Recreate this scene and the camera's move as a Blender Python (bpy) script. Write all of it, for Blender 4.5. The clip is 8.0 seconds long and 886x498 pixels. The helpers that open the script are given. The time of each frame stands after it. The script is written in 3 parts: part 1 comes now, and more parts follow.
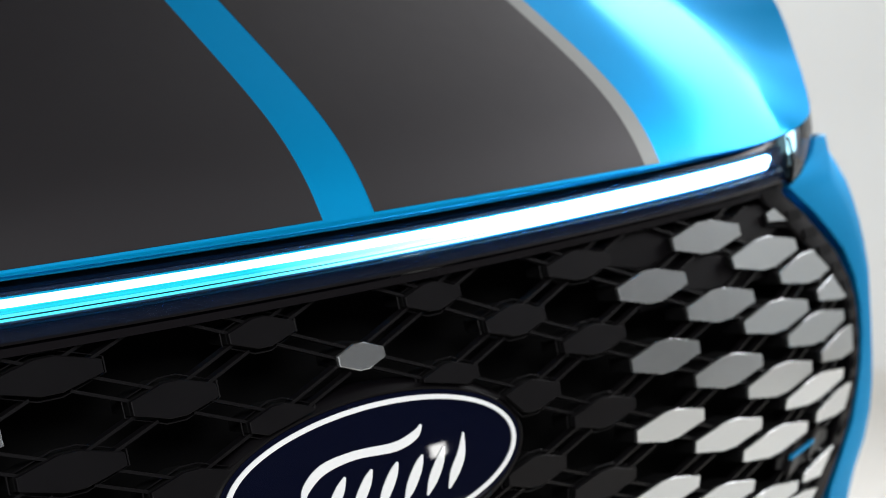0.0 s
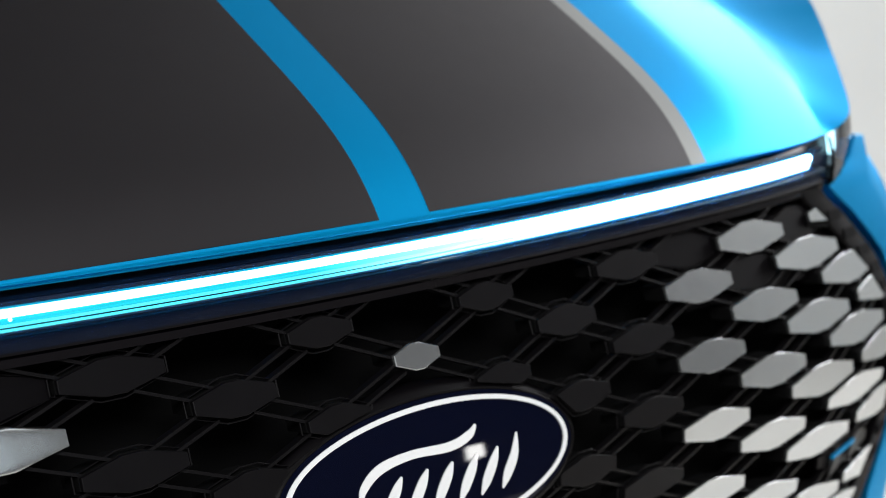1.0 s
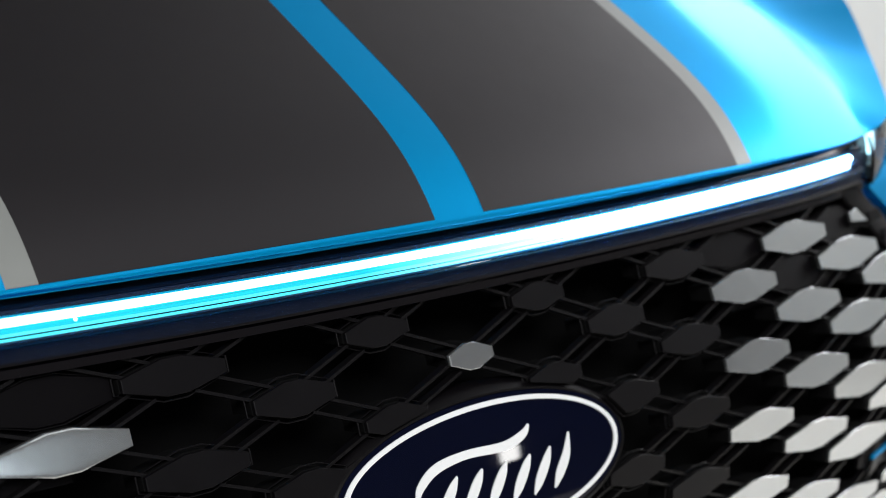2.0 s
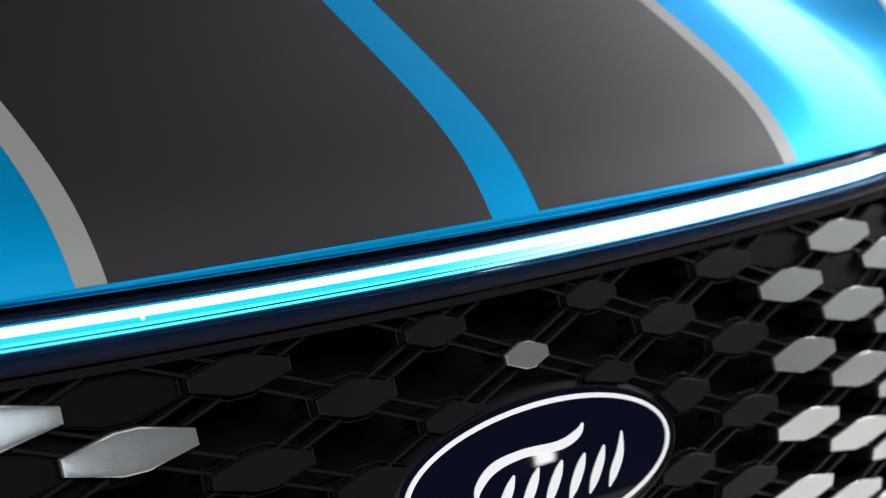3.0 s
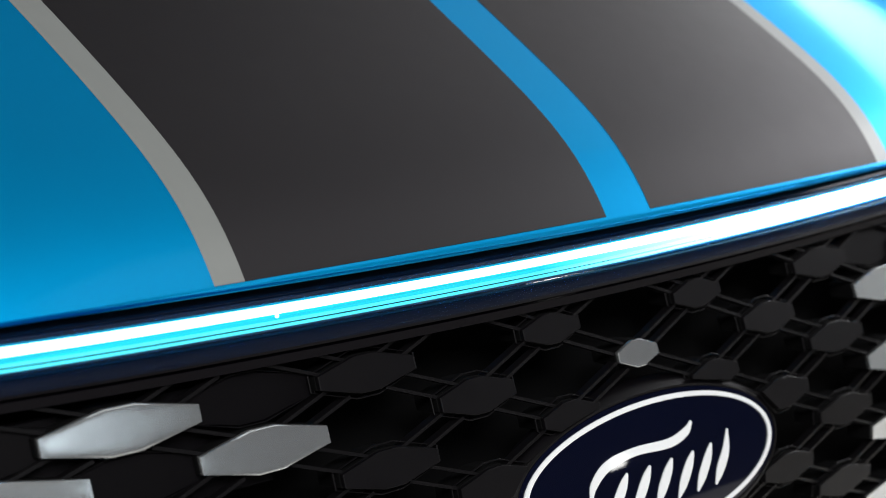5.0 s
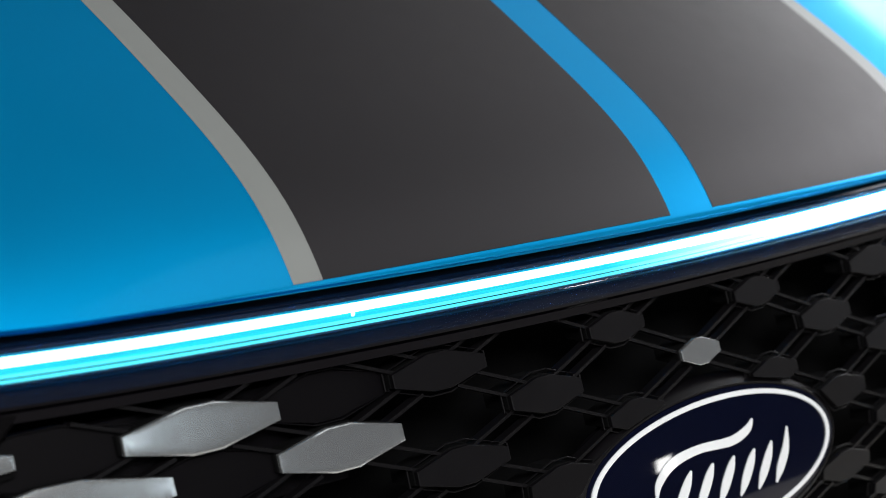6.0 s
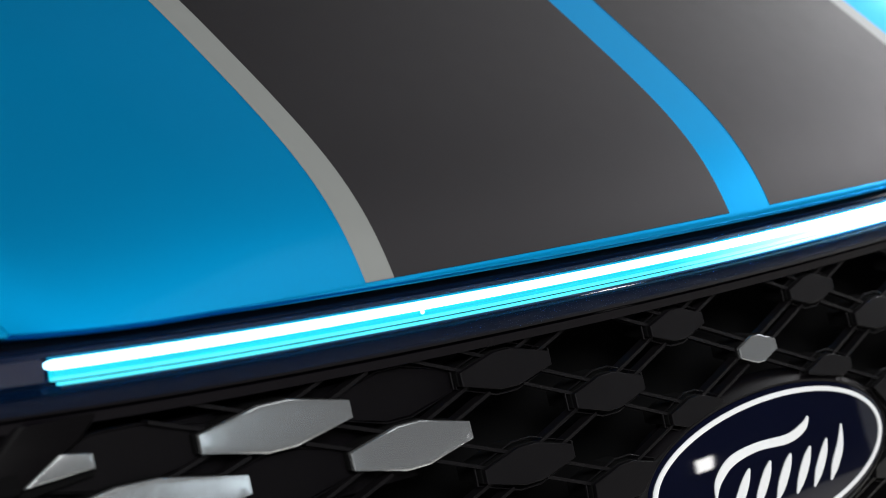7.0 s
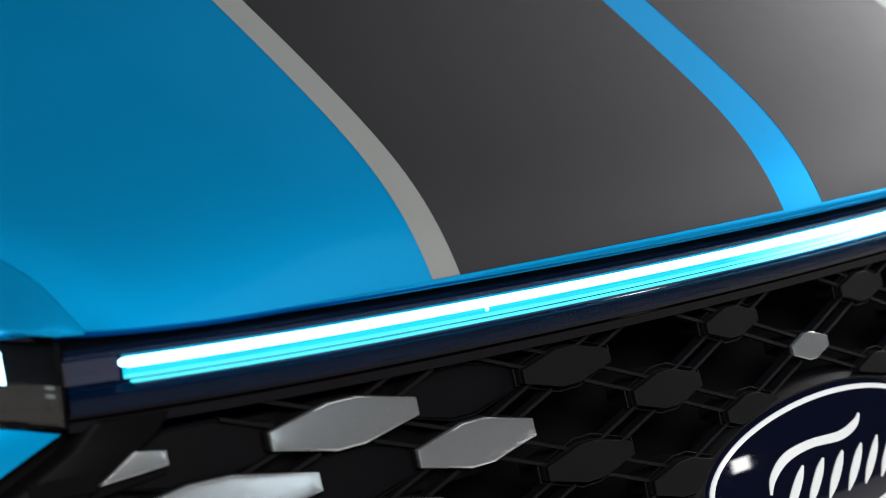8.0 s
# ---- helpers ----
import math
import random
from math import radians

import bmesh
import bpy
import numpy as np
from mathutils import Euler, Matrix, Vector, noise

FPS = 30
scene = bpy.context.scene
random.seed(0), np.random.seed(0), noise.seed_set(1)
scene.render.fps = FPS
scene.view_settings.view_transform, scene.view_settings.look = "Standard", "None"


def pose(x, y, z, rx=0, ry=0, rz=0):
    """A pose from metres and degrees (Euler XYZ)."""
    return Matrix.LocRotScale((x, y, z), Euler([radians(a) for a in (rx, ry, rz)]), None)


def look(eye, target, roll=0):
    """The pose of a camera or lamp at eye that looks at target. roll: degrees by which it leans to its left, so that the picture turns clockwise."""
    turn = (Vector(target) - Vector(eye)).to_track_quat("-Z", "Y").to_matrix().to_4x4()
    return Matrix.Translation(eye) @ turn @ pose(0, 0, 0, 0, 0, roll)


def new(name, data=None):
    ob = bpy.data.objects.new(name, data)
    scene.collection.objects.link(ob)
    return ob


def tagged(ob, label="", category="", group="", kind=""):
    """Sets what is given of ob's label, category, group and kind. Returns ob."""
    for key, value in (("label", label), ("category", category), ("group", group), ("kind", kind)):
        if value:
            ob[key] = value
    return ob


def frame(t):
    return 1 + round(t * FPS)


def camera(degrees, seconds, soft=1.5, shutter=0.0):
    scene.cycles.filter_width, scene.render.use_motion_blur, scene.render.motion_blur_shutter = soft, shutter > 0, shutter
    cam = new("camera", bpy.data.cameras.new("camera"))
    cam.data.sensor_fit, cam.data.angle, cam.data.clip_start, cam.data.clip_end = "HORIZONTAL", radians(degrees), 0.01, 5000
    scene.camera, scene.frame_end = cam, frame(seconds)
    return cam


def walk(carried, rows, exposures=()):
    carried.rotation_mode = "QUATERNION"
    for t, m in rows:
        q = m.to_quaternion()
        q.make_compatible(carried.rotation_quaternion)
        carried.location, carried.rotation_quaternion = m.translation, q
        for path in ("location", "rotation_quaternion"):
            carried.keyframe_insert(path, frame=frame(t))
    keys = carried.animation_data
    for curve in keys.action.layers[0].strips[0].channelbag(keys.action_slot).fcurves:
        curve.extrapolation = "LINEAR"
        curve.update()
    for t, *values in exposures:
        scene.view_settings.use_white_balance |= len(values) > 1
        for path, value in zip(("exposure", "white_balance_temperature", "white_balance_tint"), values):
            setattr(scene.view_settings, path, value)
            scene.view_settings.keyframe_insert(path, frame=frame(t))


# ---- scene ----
cam = camera(28.50, 8.0, soft=0.5)
cam.data.dof.use_dof = True
cam.data.dof.focus_distance = 0.93
cam.data.dof.aperture_fstop = 8.5
# seconds, eye, target, roll
PATH = [
    (0.0, -0.6349, -0.7968, 1.0590, 0.0255, -0.0504, 0.9766, -6.461),
    (0.5, -0.6475, -0.7857, 1.0612, 0.0137, -0.0400, 0.9783, -6.399),
    (1.0, -0.6606, -0.7741, 1.0634, 0.0011, -0.0289, 0.9802, -6.454),
    (1.5, -0.6730, -0.7627, 1.0657, -0.0106, -0.0184, 0.9819, -6.385),
    (3.0, -0.7122, -0.7278, 1.0722, -0.0474, 0.0143, 0.9868, -6.339),
    (3.5, -0.7246, -0.7161, 1.0744, -0.0585, 0.0247, 0.9880, -6.286),
    (4.0, -0.7376, -0.7042, 1.0766, -0.0710, 0.0361, 0.9895, -6.277),
    (4.5, -0.7506, -0.6922, 1.0792, -0.0828, 0.0469, 0.9911, -6.222),
    (6.0, -0.7939, -0.6555, 1.0867, -0.1247, 0.0821, 0.9959, -6.159),
    (6.5, -0.8081, -0.6429, 1.0895, -0.1381, 0.0937, 0.9972, -6.142),
    (7.0, -0.8209, -0.6303, 1.0924, -0.1499, 0.1051, 0.9981, -6.066),
    (7.5, -0.8332, -0.6180, 1.0952, -0.1605, 0.1156, 0.9987, -5.951),
    (8.0, -0.8464, -0.6057, 1.0973, -0.1727, 0.1268, 0.9994, -5.963),
]
walk(cam, [(r[0], look(r[1:4], r[4:7], r[7])) for r in PATH])


# ---- world and light ----
world = bpy.data.worlds.new("world")
world.use_nodes = True
world.node_tree.nodes["Background"].inputs["Color"].default_value = (0.9, 0.95, 1.0, 1)
world.node_tree.nodes["Background"].inputs["Strength"].default_value = 0.05
scene.world = world
scene.view_settings.exposure = 0.0


def area(name, eye, target, sx, sy, watts, color=(1, 1, 1)):
    lamp = bpy.data.lights.new(name, "AREA")
    lamp.shape, lamp.size, lamp.size_y, lamp.energy, lamp.color = "RECTANGLE", sx, sy, watts, color
    ob = new(name, lamp)
    ob.matrix_world = look(eye, target)
    return ob


area("studio_wall_light", (3.8, 3.4, 3.9), (5.4, 4.4, 0.0), 2.6, 0.8, 82, (1.0, 0.975, 0.94))
area("studio_softbox_side", (3.32, 0.45, 2.12), (0.4, 0.1, 1.05), 4.2, 0.80, 114, (0.97, 0.97, 1.0))
# unseen fill panel, added to lift the middle of the bonnet
area("fill_upper", (2.62, 0.60, 3.28), (0.2, 0.1, 1.1), 3.0, 1.0, 8, (0.98, 0.97, 1.0))
area("studio_softbox_front", (-2.0, -3.4, 3.2), (0.0, 0.0, 0.95), 2.4, 1.6, 195, (1.0, 1.0, 1.0))
# unseen panel, added to brighten tile rims and the bonnet's leading edge
area("fill_corner", (1.6, -2.9, 3.5), (0.0, 0.0, 1.0), 1.8, 1.2, 9, (0.97, 0.98, 1.0))
area("studio_strip_light", (0.78, -3.95, 1.6), (-0.34, 0.0, 0.92), 0.40, 0.8, 2.6, (0.80, 0.92, 1.0))
area("studio_lamp_low", (2.22, -2.38, 0.74), (0.0, 0.0, 0.85), 0.10, 0.13, 0.8, (1.0, 0.99, 0.97))


# ---- materials ----
def material(name, color, rough=0.5, metal=0.0, coat=0.0, noise_scale=0.0, noise_amount=0.0, bump=0.0, bump_scale=200.0,
             rough_var=0.0, emit=None, strength=0.0, spec=0.5, coat_rough=0.03, tint=None):
    m = bpy.data.materials.new(name)
    m.use_nodes = True
    nt = m.node_tree
    b = nt.nodes["Principled BSDF"]
    b.inputs["Base Color"].default_value = (*color, 1)
    b.inputs["Roughness"].default_value = rough
    b.inputs["Metallic"].default_value = metal
    b.inputs["Coat Weight"].default_value = coat
    b.inputs["Coat Roughness"].default_value = coat_rough
    b.inputs["Specular IOR Level"].default_value = spec
    if tint:
        b.inputs["Specular Tint"].default_value = (*tint, 1)
    if emit:
        b.inputs["Emission Color"].default_value = (*emit, 1)
        b.inputs["Emission Strength"].default_value = strength
    tc = nt.nodes.new("ShaderNodeTexCoord")
    if noise_amount or rough_var:
        n = nt.nodes.new("ShaderNodeTexNoise")
        n.inputs["Scale"].default_value = noise_scale
        n.inputs["Detail"].default_value = 6
        nt.links.new(tc.outputs["Object"], n.inputs["Vector"])
        if noise_amount:
            r = nt.nodes.new("ShaderNodeMapRange")
            r.inputs["To Min"].default_value = 1 - noise_amount
            r.inputs["To Max"].default_value = 1 + noise_amount
            nt.links.new(n.outputs["Fac"], r.inputs["Value"])
            v = nt.nodes.new("ShaderNodeVectorMath")
            v.operation = "SCALE"
            v.inputs[0].default_value = color
            nt.links.new(r.outputs["Result"], v.inputs["Scale"])
            nt.links.new(v.outputs["Vector"], b.inputs["Base Color"])
        if rough_var:
            r = nt.nodes.new("ShaderNodeMapRange")
            r.inputs["To Min"].default_value = max(0.02, rough - rough_var)
            r.inputs["To Max"].default_value = rough + rough_var
            nt.links.new(n.outputs["Fac"], r.inputs["Value"])
            nt.links.new(r.outputs["Result"], b.inputs["Roughness"])
    if bump:
        n = nt.nodes.new("ShaderNodeTexNoise")
        n.inputs["Scale"].default_value = bump_scale
        n.inputs["Detail"].default_value = 3
        nt.links.new(tc.outputs["Object"], n.inputs["Vector"])
        u = nt.nodes.new("ShaderNodeBump")
        u.inputs["Strength"].default_value = bump
        u.inputs["Distance"].default_value = 0.001
        nt.links.new(n.outputs["Fac"], u.inputs["Height"])
        nt.links.new(u.outputs["Normal"], b.inputs["Normal"])
    return m


def glass(name):
    """A thin clear skin: see-through, with a gloss that grows at low angles."""
    m = bpy.data.materials.new(name)
    m.use_nodes = True
    nt = m.node_tree
    nt.nodes.remove(nt.nodes["Principled BSDF"])
    clear, shine, mixer, fres = (nt.nodes.new("ShaderNode" + k) for k in ("BsdfTransparent", "BsdfGlossy", "MixShader", "Fresnel"))
    clear.inputs["Color"].default_value = (0.93, 0.95, 0.97, 1)
    shine.inputs["Roughness"].default_value = 0.06
    fres.inputs["IOR"].default_value = 1.55
    nt.links.new(fres.outputs["Fac"], mixer.inputs["Fac"])
    nt.links.new(clear.outputs["BSDF"], mixer.inputs[1])
    nt.links.new(shine.outputs["BSDF"], mixer.inputs[2])
    nt.links.new(mixer.outputs["Shader"], nt.nodes["Material Output"].inputs["Surface"])
    return m


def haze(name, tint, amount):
    """A clear cover that scatters a little of the light behind it, tinted to imitate bloom."""
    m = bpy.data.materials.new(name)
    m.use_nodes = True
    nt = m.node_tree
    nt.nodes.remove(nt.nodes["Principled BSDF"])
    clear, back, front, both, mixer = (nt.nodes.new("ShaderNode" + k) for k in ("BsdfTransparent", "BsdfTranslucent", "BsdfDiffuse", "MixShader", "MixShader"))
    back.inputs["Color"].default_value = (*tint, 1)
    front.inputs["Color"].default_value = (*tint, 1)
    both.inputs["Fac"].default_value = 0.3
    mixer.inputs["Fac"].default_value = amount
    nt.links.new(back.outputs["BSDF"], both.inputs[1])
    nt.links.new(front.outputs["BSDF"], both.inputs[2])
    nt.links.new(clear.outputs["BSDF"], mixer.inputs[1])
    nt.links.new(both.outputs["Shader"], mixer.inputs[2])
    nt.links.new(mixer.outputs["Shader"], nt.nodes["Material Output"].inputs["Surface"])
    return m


PAINT = material("blue_paint", (0.0, 0.338, 0.71), 0.42, 0.75, 0.11, 9.0, 0.05, 0.03, 900.0, coat_rough=0.16, spec=0.3, tint=(0.05, 0.75, 1.0))
VINYL = material("charcoal_vinyl", (0.0042, 0.0036, 0.0042), 0.50, 0.0, 0.0, 60.0, 0.06, 0.04, 1500.0, 0.03, spec=0.46, tint=(1.0, 0.95, 1.0))
GREY = material("grey_vinyl", (0.22, 0.23, 0.22), 0.42, 0.1, 0.1, 60.0, 0.04, 0.04, 1500.0)
GLOSS = material("piano_black", (0.0032, 0.0026, 0.0040), 0.08, 0.0, 0.0, 40.0, 0.1, 0.0, 1.0, 0.02, spec=0.08)
GLINT = material("glint_metal", (0.13, 0.13, 0.14), 0.09, 1.0, 0.0, 40.0, 0.1)
# black plastic, blue in base and tint to imitate the bar's glow
RECESS = material("channel_glow_tint", (0.0006, 0.0011, 0.0034), 0.30, 0.0, 0.0, 40.0, 0.1, 0.03, 900.0, spec=0.12, tint=(0.03, 0.3, 1.0))
SMOKE = material("smoked_strip", (0.006, 0.008, 0.020), 0.4, 0.0, 0.0, 40.0, 0.08, spec=0.15)
REFLECTOR = material("smoked_reflector", (0.025, 0.024, 0.034), 0.35, 0.0, 0.0, 40.0, 0.08, 0.03, 900.0, spec=0.3)
SATIN = material("satin_black_plastic", (0.0022, 0.0018, 0.0024), 0.45, 0.0, 0.0, 80.0, 0.15, 0.08, 1200.0, spec=0.08)
DARKTILE = material("dark_grey_tile", (0.0038, 0.0034, 0.0041), 0.40, 0.0, 0.0, 50.0, 0.1, 0.05, 900.0, 0.05, spec=0.12)
SILVER = material("satin_silver", (0.66, 0.685, 0.695), 0.22, 0.9, 0.0, 5.0, 0.04, 0.12, 50.0)
# near-black colour stands in for shade deep in the grille and gaps
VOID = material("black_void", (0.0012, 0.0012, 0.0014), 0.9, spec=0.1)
NAVY = material("navy_enamel", (0.0013, 0.0022, 0.0105), 0.03, 0.0, 0.0, 30.0, 0.08)
WHITE = material("white_enamel", (0.85, 0.87, 0.88), 0.25, 0.0, 0.6, 30.0, 0.03)
CHROME = material("chrome", (0.75, 0.76, 0.78), 0.12, 1.0)

def lamp_material(name, color, near, far, s0, s1, streaks=0.0):
    """A lit lens; its rise along the bar imitates bloom at the right end; streaks: fine optic lines along it."""
    m = material(name, color, 0.3, emit=near, strength=s0)
    nt = m.node_tree
    b = nt.nodes["Principled BSDF"]
    tc = nt.nodes.new("ShaderNodeTexCoord")
    sep = nt.nodes.new("ShaderNodeSeparateXYZ")
    nt.links.new(tc.outputs["Object"], sep.inputs["Vector"])
    along = nt.nodes.new("ShaderNodeMapRange")
    along.inputs["From Min"].default_value = -0.07
    along.inputs["From Max"].default_value = 0.24
    nt.links.new(sep.outputs["X"], along.inputs["Value"])
    level = nt.nodes.new("ShaderNodeMapRange")
    level.inputs["To Min"].default_value = s0
    level.inputs["To Max"].default_value = s1
    nt.links.new(along.outputs["Result"], level.inputs["Value"])
    hue = nt.nodes.new("ShaderNodeValToRGB")
    hue.color_ramp.elements[0].color = (*near, 1)
    hue.color_ramp.elements[1].color = (*far, 1)
    nt.links.new(along.outputs["Result"], hue.inputs["Fac"])
    strength, tone = level.outputs["Result"], hue.outputs["Color"]
    if streaks:
        mp = nt.nodes.new("ShaderNodeMapping")
        mp.inputs["Scale"].default_value = (14.0, 60.0, 1500.0)
        n = nt.nodes.new("ShaderNodeTexNoise")
        n.inputs["Scale"].default_value = 1.0
        n.inputs["Detail"].default_value = 3
        nt.links.new(tc.outputs["Object"], mp.inputs["Vector"])
        nt.links.new(mp.outputs["Vector"], n.inputs["Vector"])
        r = nt.nodes.new("ShaderNodeMapRange")
        r.inputs["From Min"].default_value = 0.3
        r.inputs["From Max"].default_value = 0.7
        r.inputs["To Min"].default_value = 1 - streaks
        r.inputs["To Max"].default_value = 1 + streaks
        nt.links.new(n.outputs["Fac"], r.inputs["Value"])
        times = nt.nodes.new("ShaderNodeMath")
        times.operation = "MULTIPLY"
        nt.links.new(strength, times.inputs[0])
        nt.links.new(r.outputs["Result"], times.inputs[1])
        strength = times.outputs[0]
    nt.links.new(strength, b.inputs["Emission Strength"])
    nt.links.new(tone, b.inputs["Emission Color"])
    return m


# levels climb with x to imitate overexposed bloom at the bar's right end
GLOW = lamp_material("light_core", (0.9, 0.95, 1.0), (0.36, 0.80, 1.0), (0.30, 0.72, 1.0), 4.0, 40.0)
CYAN = lamp_material("light_cyan", (0.0, 0.03, 0.04), (0.01, 0.74, 0.92), (0.6, 0.92, 1.0), 1.05, 8.0, 0.22)
PALE = lamp_material("light_pale", (0.05, 0.1, 0.12), (0.06, 0.85, 1.0), (0.6, 0.92, 1.0), 1.2, 8.0, 0.15)
BLUE_EDGE_BLOOM = lamp_material("blue_edge_bloom", (0.0, 0.05, 0.1), (0.0, 0.50, 0.85), (0.01, 0.42, 1.0), 0.7, 2.4)
AZURE_BLOOM = lamp_material("azure_bloom", (0.0, 0.01, 0.03), (0.0, 0.10, 0.25), (0.0, 0.30, 0.9), 0.06, 2.0)
REFLECTION_PALE = material("reflection_pale", (0.88, 0.86, 0.92), 0.4, 0.0, 0.0, 40.0, 0.04)
TYRE = material("tyre_rubber", (0.02, 0.02, 0.02), 0.8, 0.0, 0.0, 30.0, 0.15, 0.2, 300.0)
STUDIO = material("studio_white", (0.8, 0.8, 0.78), 0.7, 0.0, 0.0, 1.5, 0.02, 0.05, 60.0)
CLEAR = glass("clear_polycarbonate")
COVER = haze("blue_bloom_haze", (0.03, 0.30, 1.0), 0.022)
DARKWALL = material("studio_dark", (0.055, 0.055, 0.06), 0.8, 0.0, 0.0, 1.5, 0.06, 0.05, 60.0)
CURTAIN = material("studio_grey", (0.115, 0.115, 0.12), 0.8, 0.0, 0.0, 1.5, 0.06, 0.05, 60.0)
FLOORM = material("studio_floor", (0.70, 0.67, 0.615), 0.45, 0.0, 0.0, 2.5, 0.05, 0.05, 80.0, 0.08)
BOWL = material("lamp_bowl", (0.002, 0.0026, 0.004), 0.3, 0.0, 0.0, 60.0, 0.2, spec=0.08)
FRAMEM = material("frame_plastic", (0.0024, 0.0021, 0.0025), 0.5, 0.0, 0.0, 80.0, 0.15, 0.08, 1200.0, spec=0.04)
RIBM = material("rib_plastic", (0.0038, 0.0034, 0.0040), 0.4, 0.0, 0.0, 80.0, 0.15, spec=0.15)
DRL = material("daytime_lamp", (0.8, 0.9, 0.95), 0.3, emit=(0.45, 0.85, 1.0), strength=3.2)
GLASS = material("tinted_glass", (0.01, 0.012, 0.014), 0.05, 0.0, 1.0)


# ---- mesh helpers ----
def part(name, bm, mat, parent=None, label="", smooth=True, category="", kind="", group="", crease=38):
    bmesh.ops.recalc_face_normals(bm, faces=bm.faces)
    me = bpy.data.meshes.new(name)
    bm.to_mesh(me)
    bm.free()
    me.materials.append(mat)
    if smooth:
        me.shade_smooth()
        me.set_sharp_from_angle(angle=radians(crease))
    ob = new(name, me)
    ob.parent = parent
    return tagged(ob, label, category, group, kind)


def empty(name, loc, label, category, parent=None):
    ob = new(name)
    ob.location = loc
    ob.parent = parent
    return tagged(ob, label, category)


def grid(bm, fn, us, vs):
    """Quads over fn(u, v)."""
    rows = [[bm.verts.new(fn(u, v)) for v in vs] for u in us]
    for a, b in zip(rows, rows[1:]):
        for i in range(len(vs) - 1):
            bm.faces.new((a[i], a[i + 1], b[i + 1], b[i]))
    return rows


def sheet(fn, us, vs, thick=0.0, way=(0, 1, 0.3)):
    """A curved panel; with a thickness it is a closed slab."""
    bm = bmesh.new()
    top = grid(bm, fn, us, vs)
    if thick:
        w = Vector(way).normalized() * thick
        low = grid(bm, lambda u, v: Vector(fn(u, v)) + w, us, vs)
        m, n = len(us) - 1, len(vs) - 1
        for i in range(m):
            bm.faces.new((top[i][0], top[i + 1][0], low[i + 1][0], low[i][0]))
            bm.faces.new((top[i][n], top[i + 1][n], low[i + 1][n], low[i][n]))
        for j in range(n):
            bm.faces.new((top[0][j], top[0][j + 1], low[0][j + 1], low[0][j]))
            bm.faces.new((top[m][j], top[m][j + 1], low[m][j + 1], low[m][j]))
    return bm


def sweep(section, xs, place, cap=True):
    """A closed section of (depth, height) swept along xs; place(x, d, h) gives the point."""
    bm = bmesh.new()
    rows = [[bm.verts.new(place(x, d, h)) for d, h in section] for x in xs]
    n = len(section)
    for a, b in zip(rows, rows[1:]):
        for i in range(n):
            bm.faces.new((a[i], a[(i + 1) % n], b[(i + 1) % n], b[i]))
    if cap:
        bm.faces.new(rows[0])
        bm.faces.new(rows[-1])
    return bm


def span(a, b, n):
    return [a + (b - a) * i / n for i in range(n + 1)]


def lerp(x, xs, ys):
    return float(np.interp(x, xs, ys))


# ---- the van's front, in numbers ----
def bow(x):
    """How far the nose falls back towards the sides."""
    x = abs(x)
    return 0.1 * x * x + 0.65 * max(0.0, x - 0.33) ** 2


def nose(x):
    """The same for the bonnet and the light bar."""
    x = abs(x)
    return 0.12 * x * x + 0.57 * max(0.0, x - 0.33) ** 2


ZK = [0.60, 0.70, 0.75, 0.776, 0.797, 0.822, 0.845, 0.87, 0.894, 0.92, 0.945, 0.97]
YK = [0.050, 0.025, 0.010, 0.004, -0.001, -0.0035, -0.0060, -0.0050, -0.001, 0.003, 0.008, 0.010]
FACE = np.polyfit(np.array(ZK) - 0.85, YK, 5)


def face(x, z):
    """The front plane of the grille."""
    return bow(x) + float(np.polyval(FACE, z - 0.85))


def rise(s):
    """Height of the bonnet over its leading edge, s metres behind it."""
    return 0.84 * s + 0.0302 * (1 - math.exp(-s / 0.019)) - 0.35 * max(0.0, s - 0.12) ** 2


def edge(x):
    """Height of the leading edge over its middle."""
    return 0.012 * x * x + 0.6 * max(0.0, abs(x) - 0.385) ** 2


def side_x(s):
    """Half-width of the bonnet."""
    return lerp(s, [0, 0.017, 0.04, 0.076, 0.103, 0.14, 0.25, 0.66], [0.465, 0.474, 0.496, 0.525, 0.539, 0.551, 0.585, 0.66])


def bonnet(x, s, lift=0.0):
    n = Vector((0, -0.65, 0.76)) * lift
    e = abs(x) - 0.335 - 0.25 * s
    r = 0.006
    fall = 0.5 * (e + math.sqrt(e * e + r * r)) * 0.145 * s / (s + 0.03)
    e = abs(x) - side_x(s) + 0.022
    fall += 0.5 * (e + math.sqrt(e * e + 0.0001)) * 0.22 * s / (s + 0.01)
    return Vector((x, nose(x) + s, 1.0 + edge(x) + rise(s) - 2.5 * x * x * s * s - fall)) + n


van = empty("van", (0, 2.2, 0), "bright blue van with charcoal bonnet stripes and hexagonal grille", "van")
van_inv = Matrix.Translation((0, -2.2, 0))


def vpart(name, bm, mat, parent=None, label="", smooth=True, crease=38):
    """A part of the van in world coordinates."""
    ob = part(name, bm, mat, parent or van, label, smooth, crease=crease)
    if parent is None:
        ob.matrix_parent_inverse = van_inv
    return ob


# bonnet
S = [0.66 * (k / 60) ** 2.2 for k in range(61)]
LIP = [(0.020, -0.0072), (0.003, -0.0070), (0.0004, -0.0066), (-0.0007, -0.0058), (-0.0009, -0.0045), (-0.0006, -0.002)]


def bonnet_grid(u, k):
    if k < 0:
        d, h = LIP[k + len(LIP)]
        x = u * side_x(0)
        return (x, nose(x) + d, 1.0 + edge(x) + h * max(0.06, 0.70 - 4.6 * x * x))
    x = u * side_x(S[k])
    return bonnet(x, S[k])


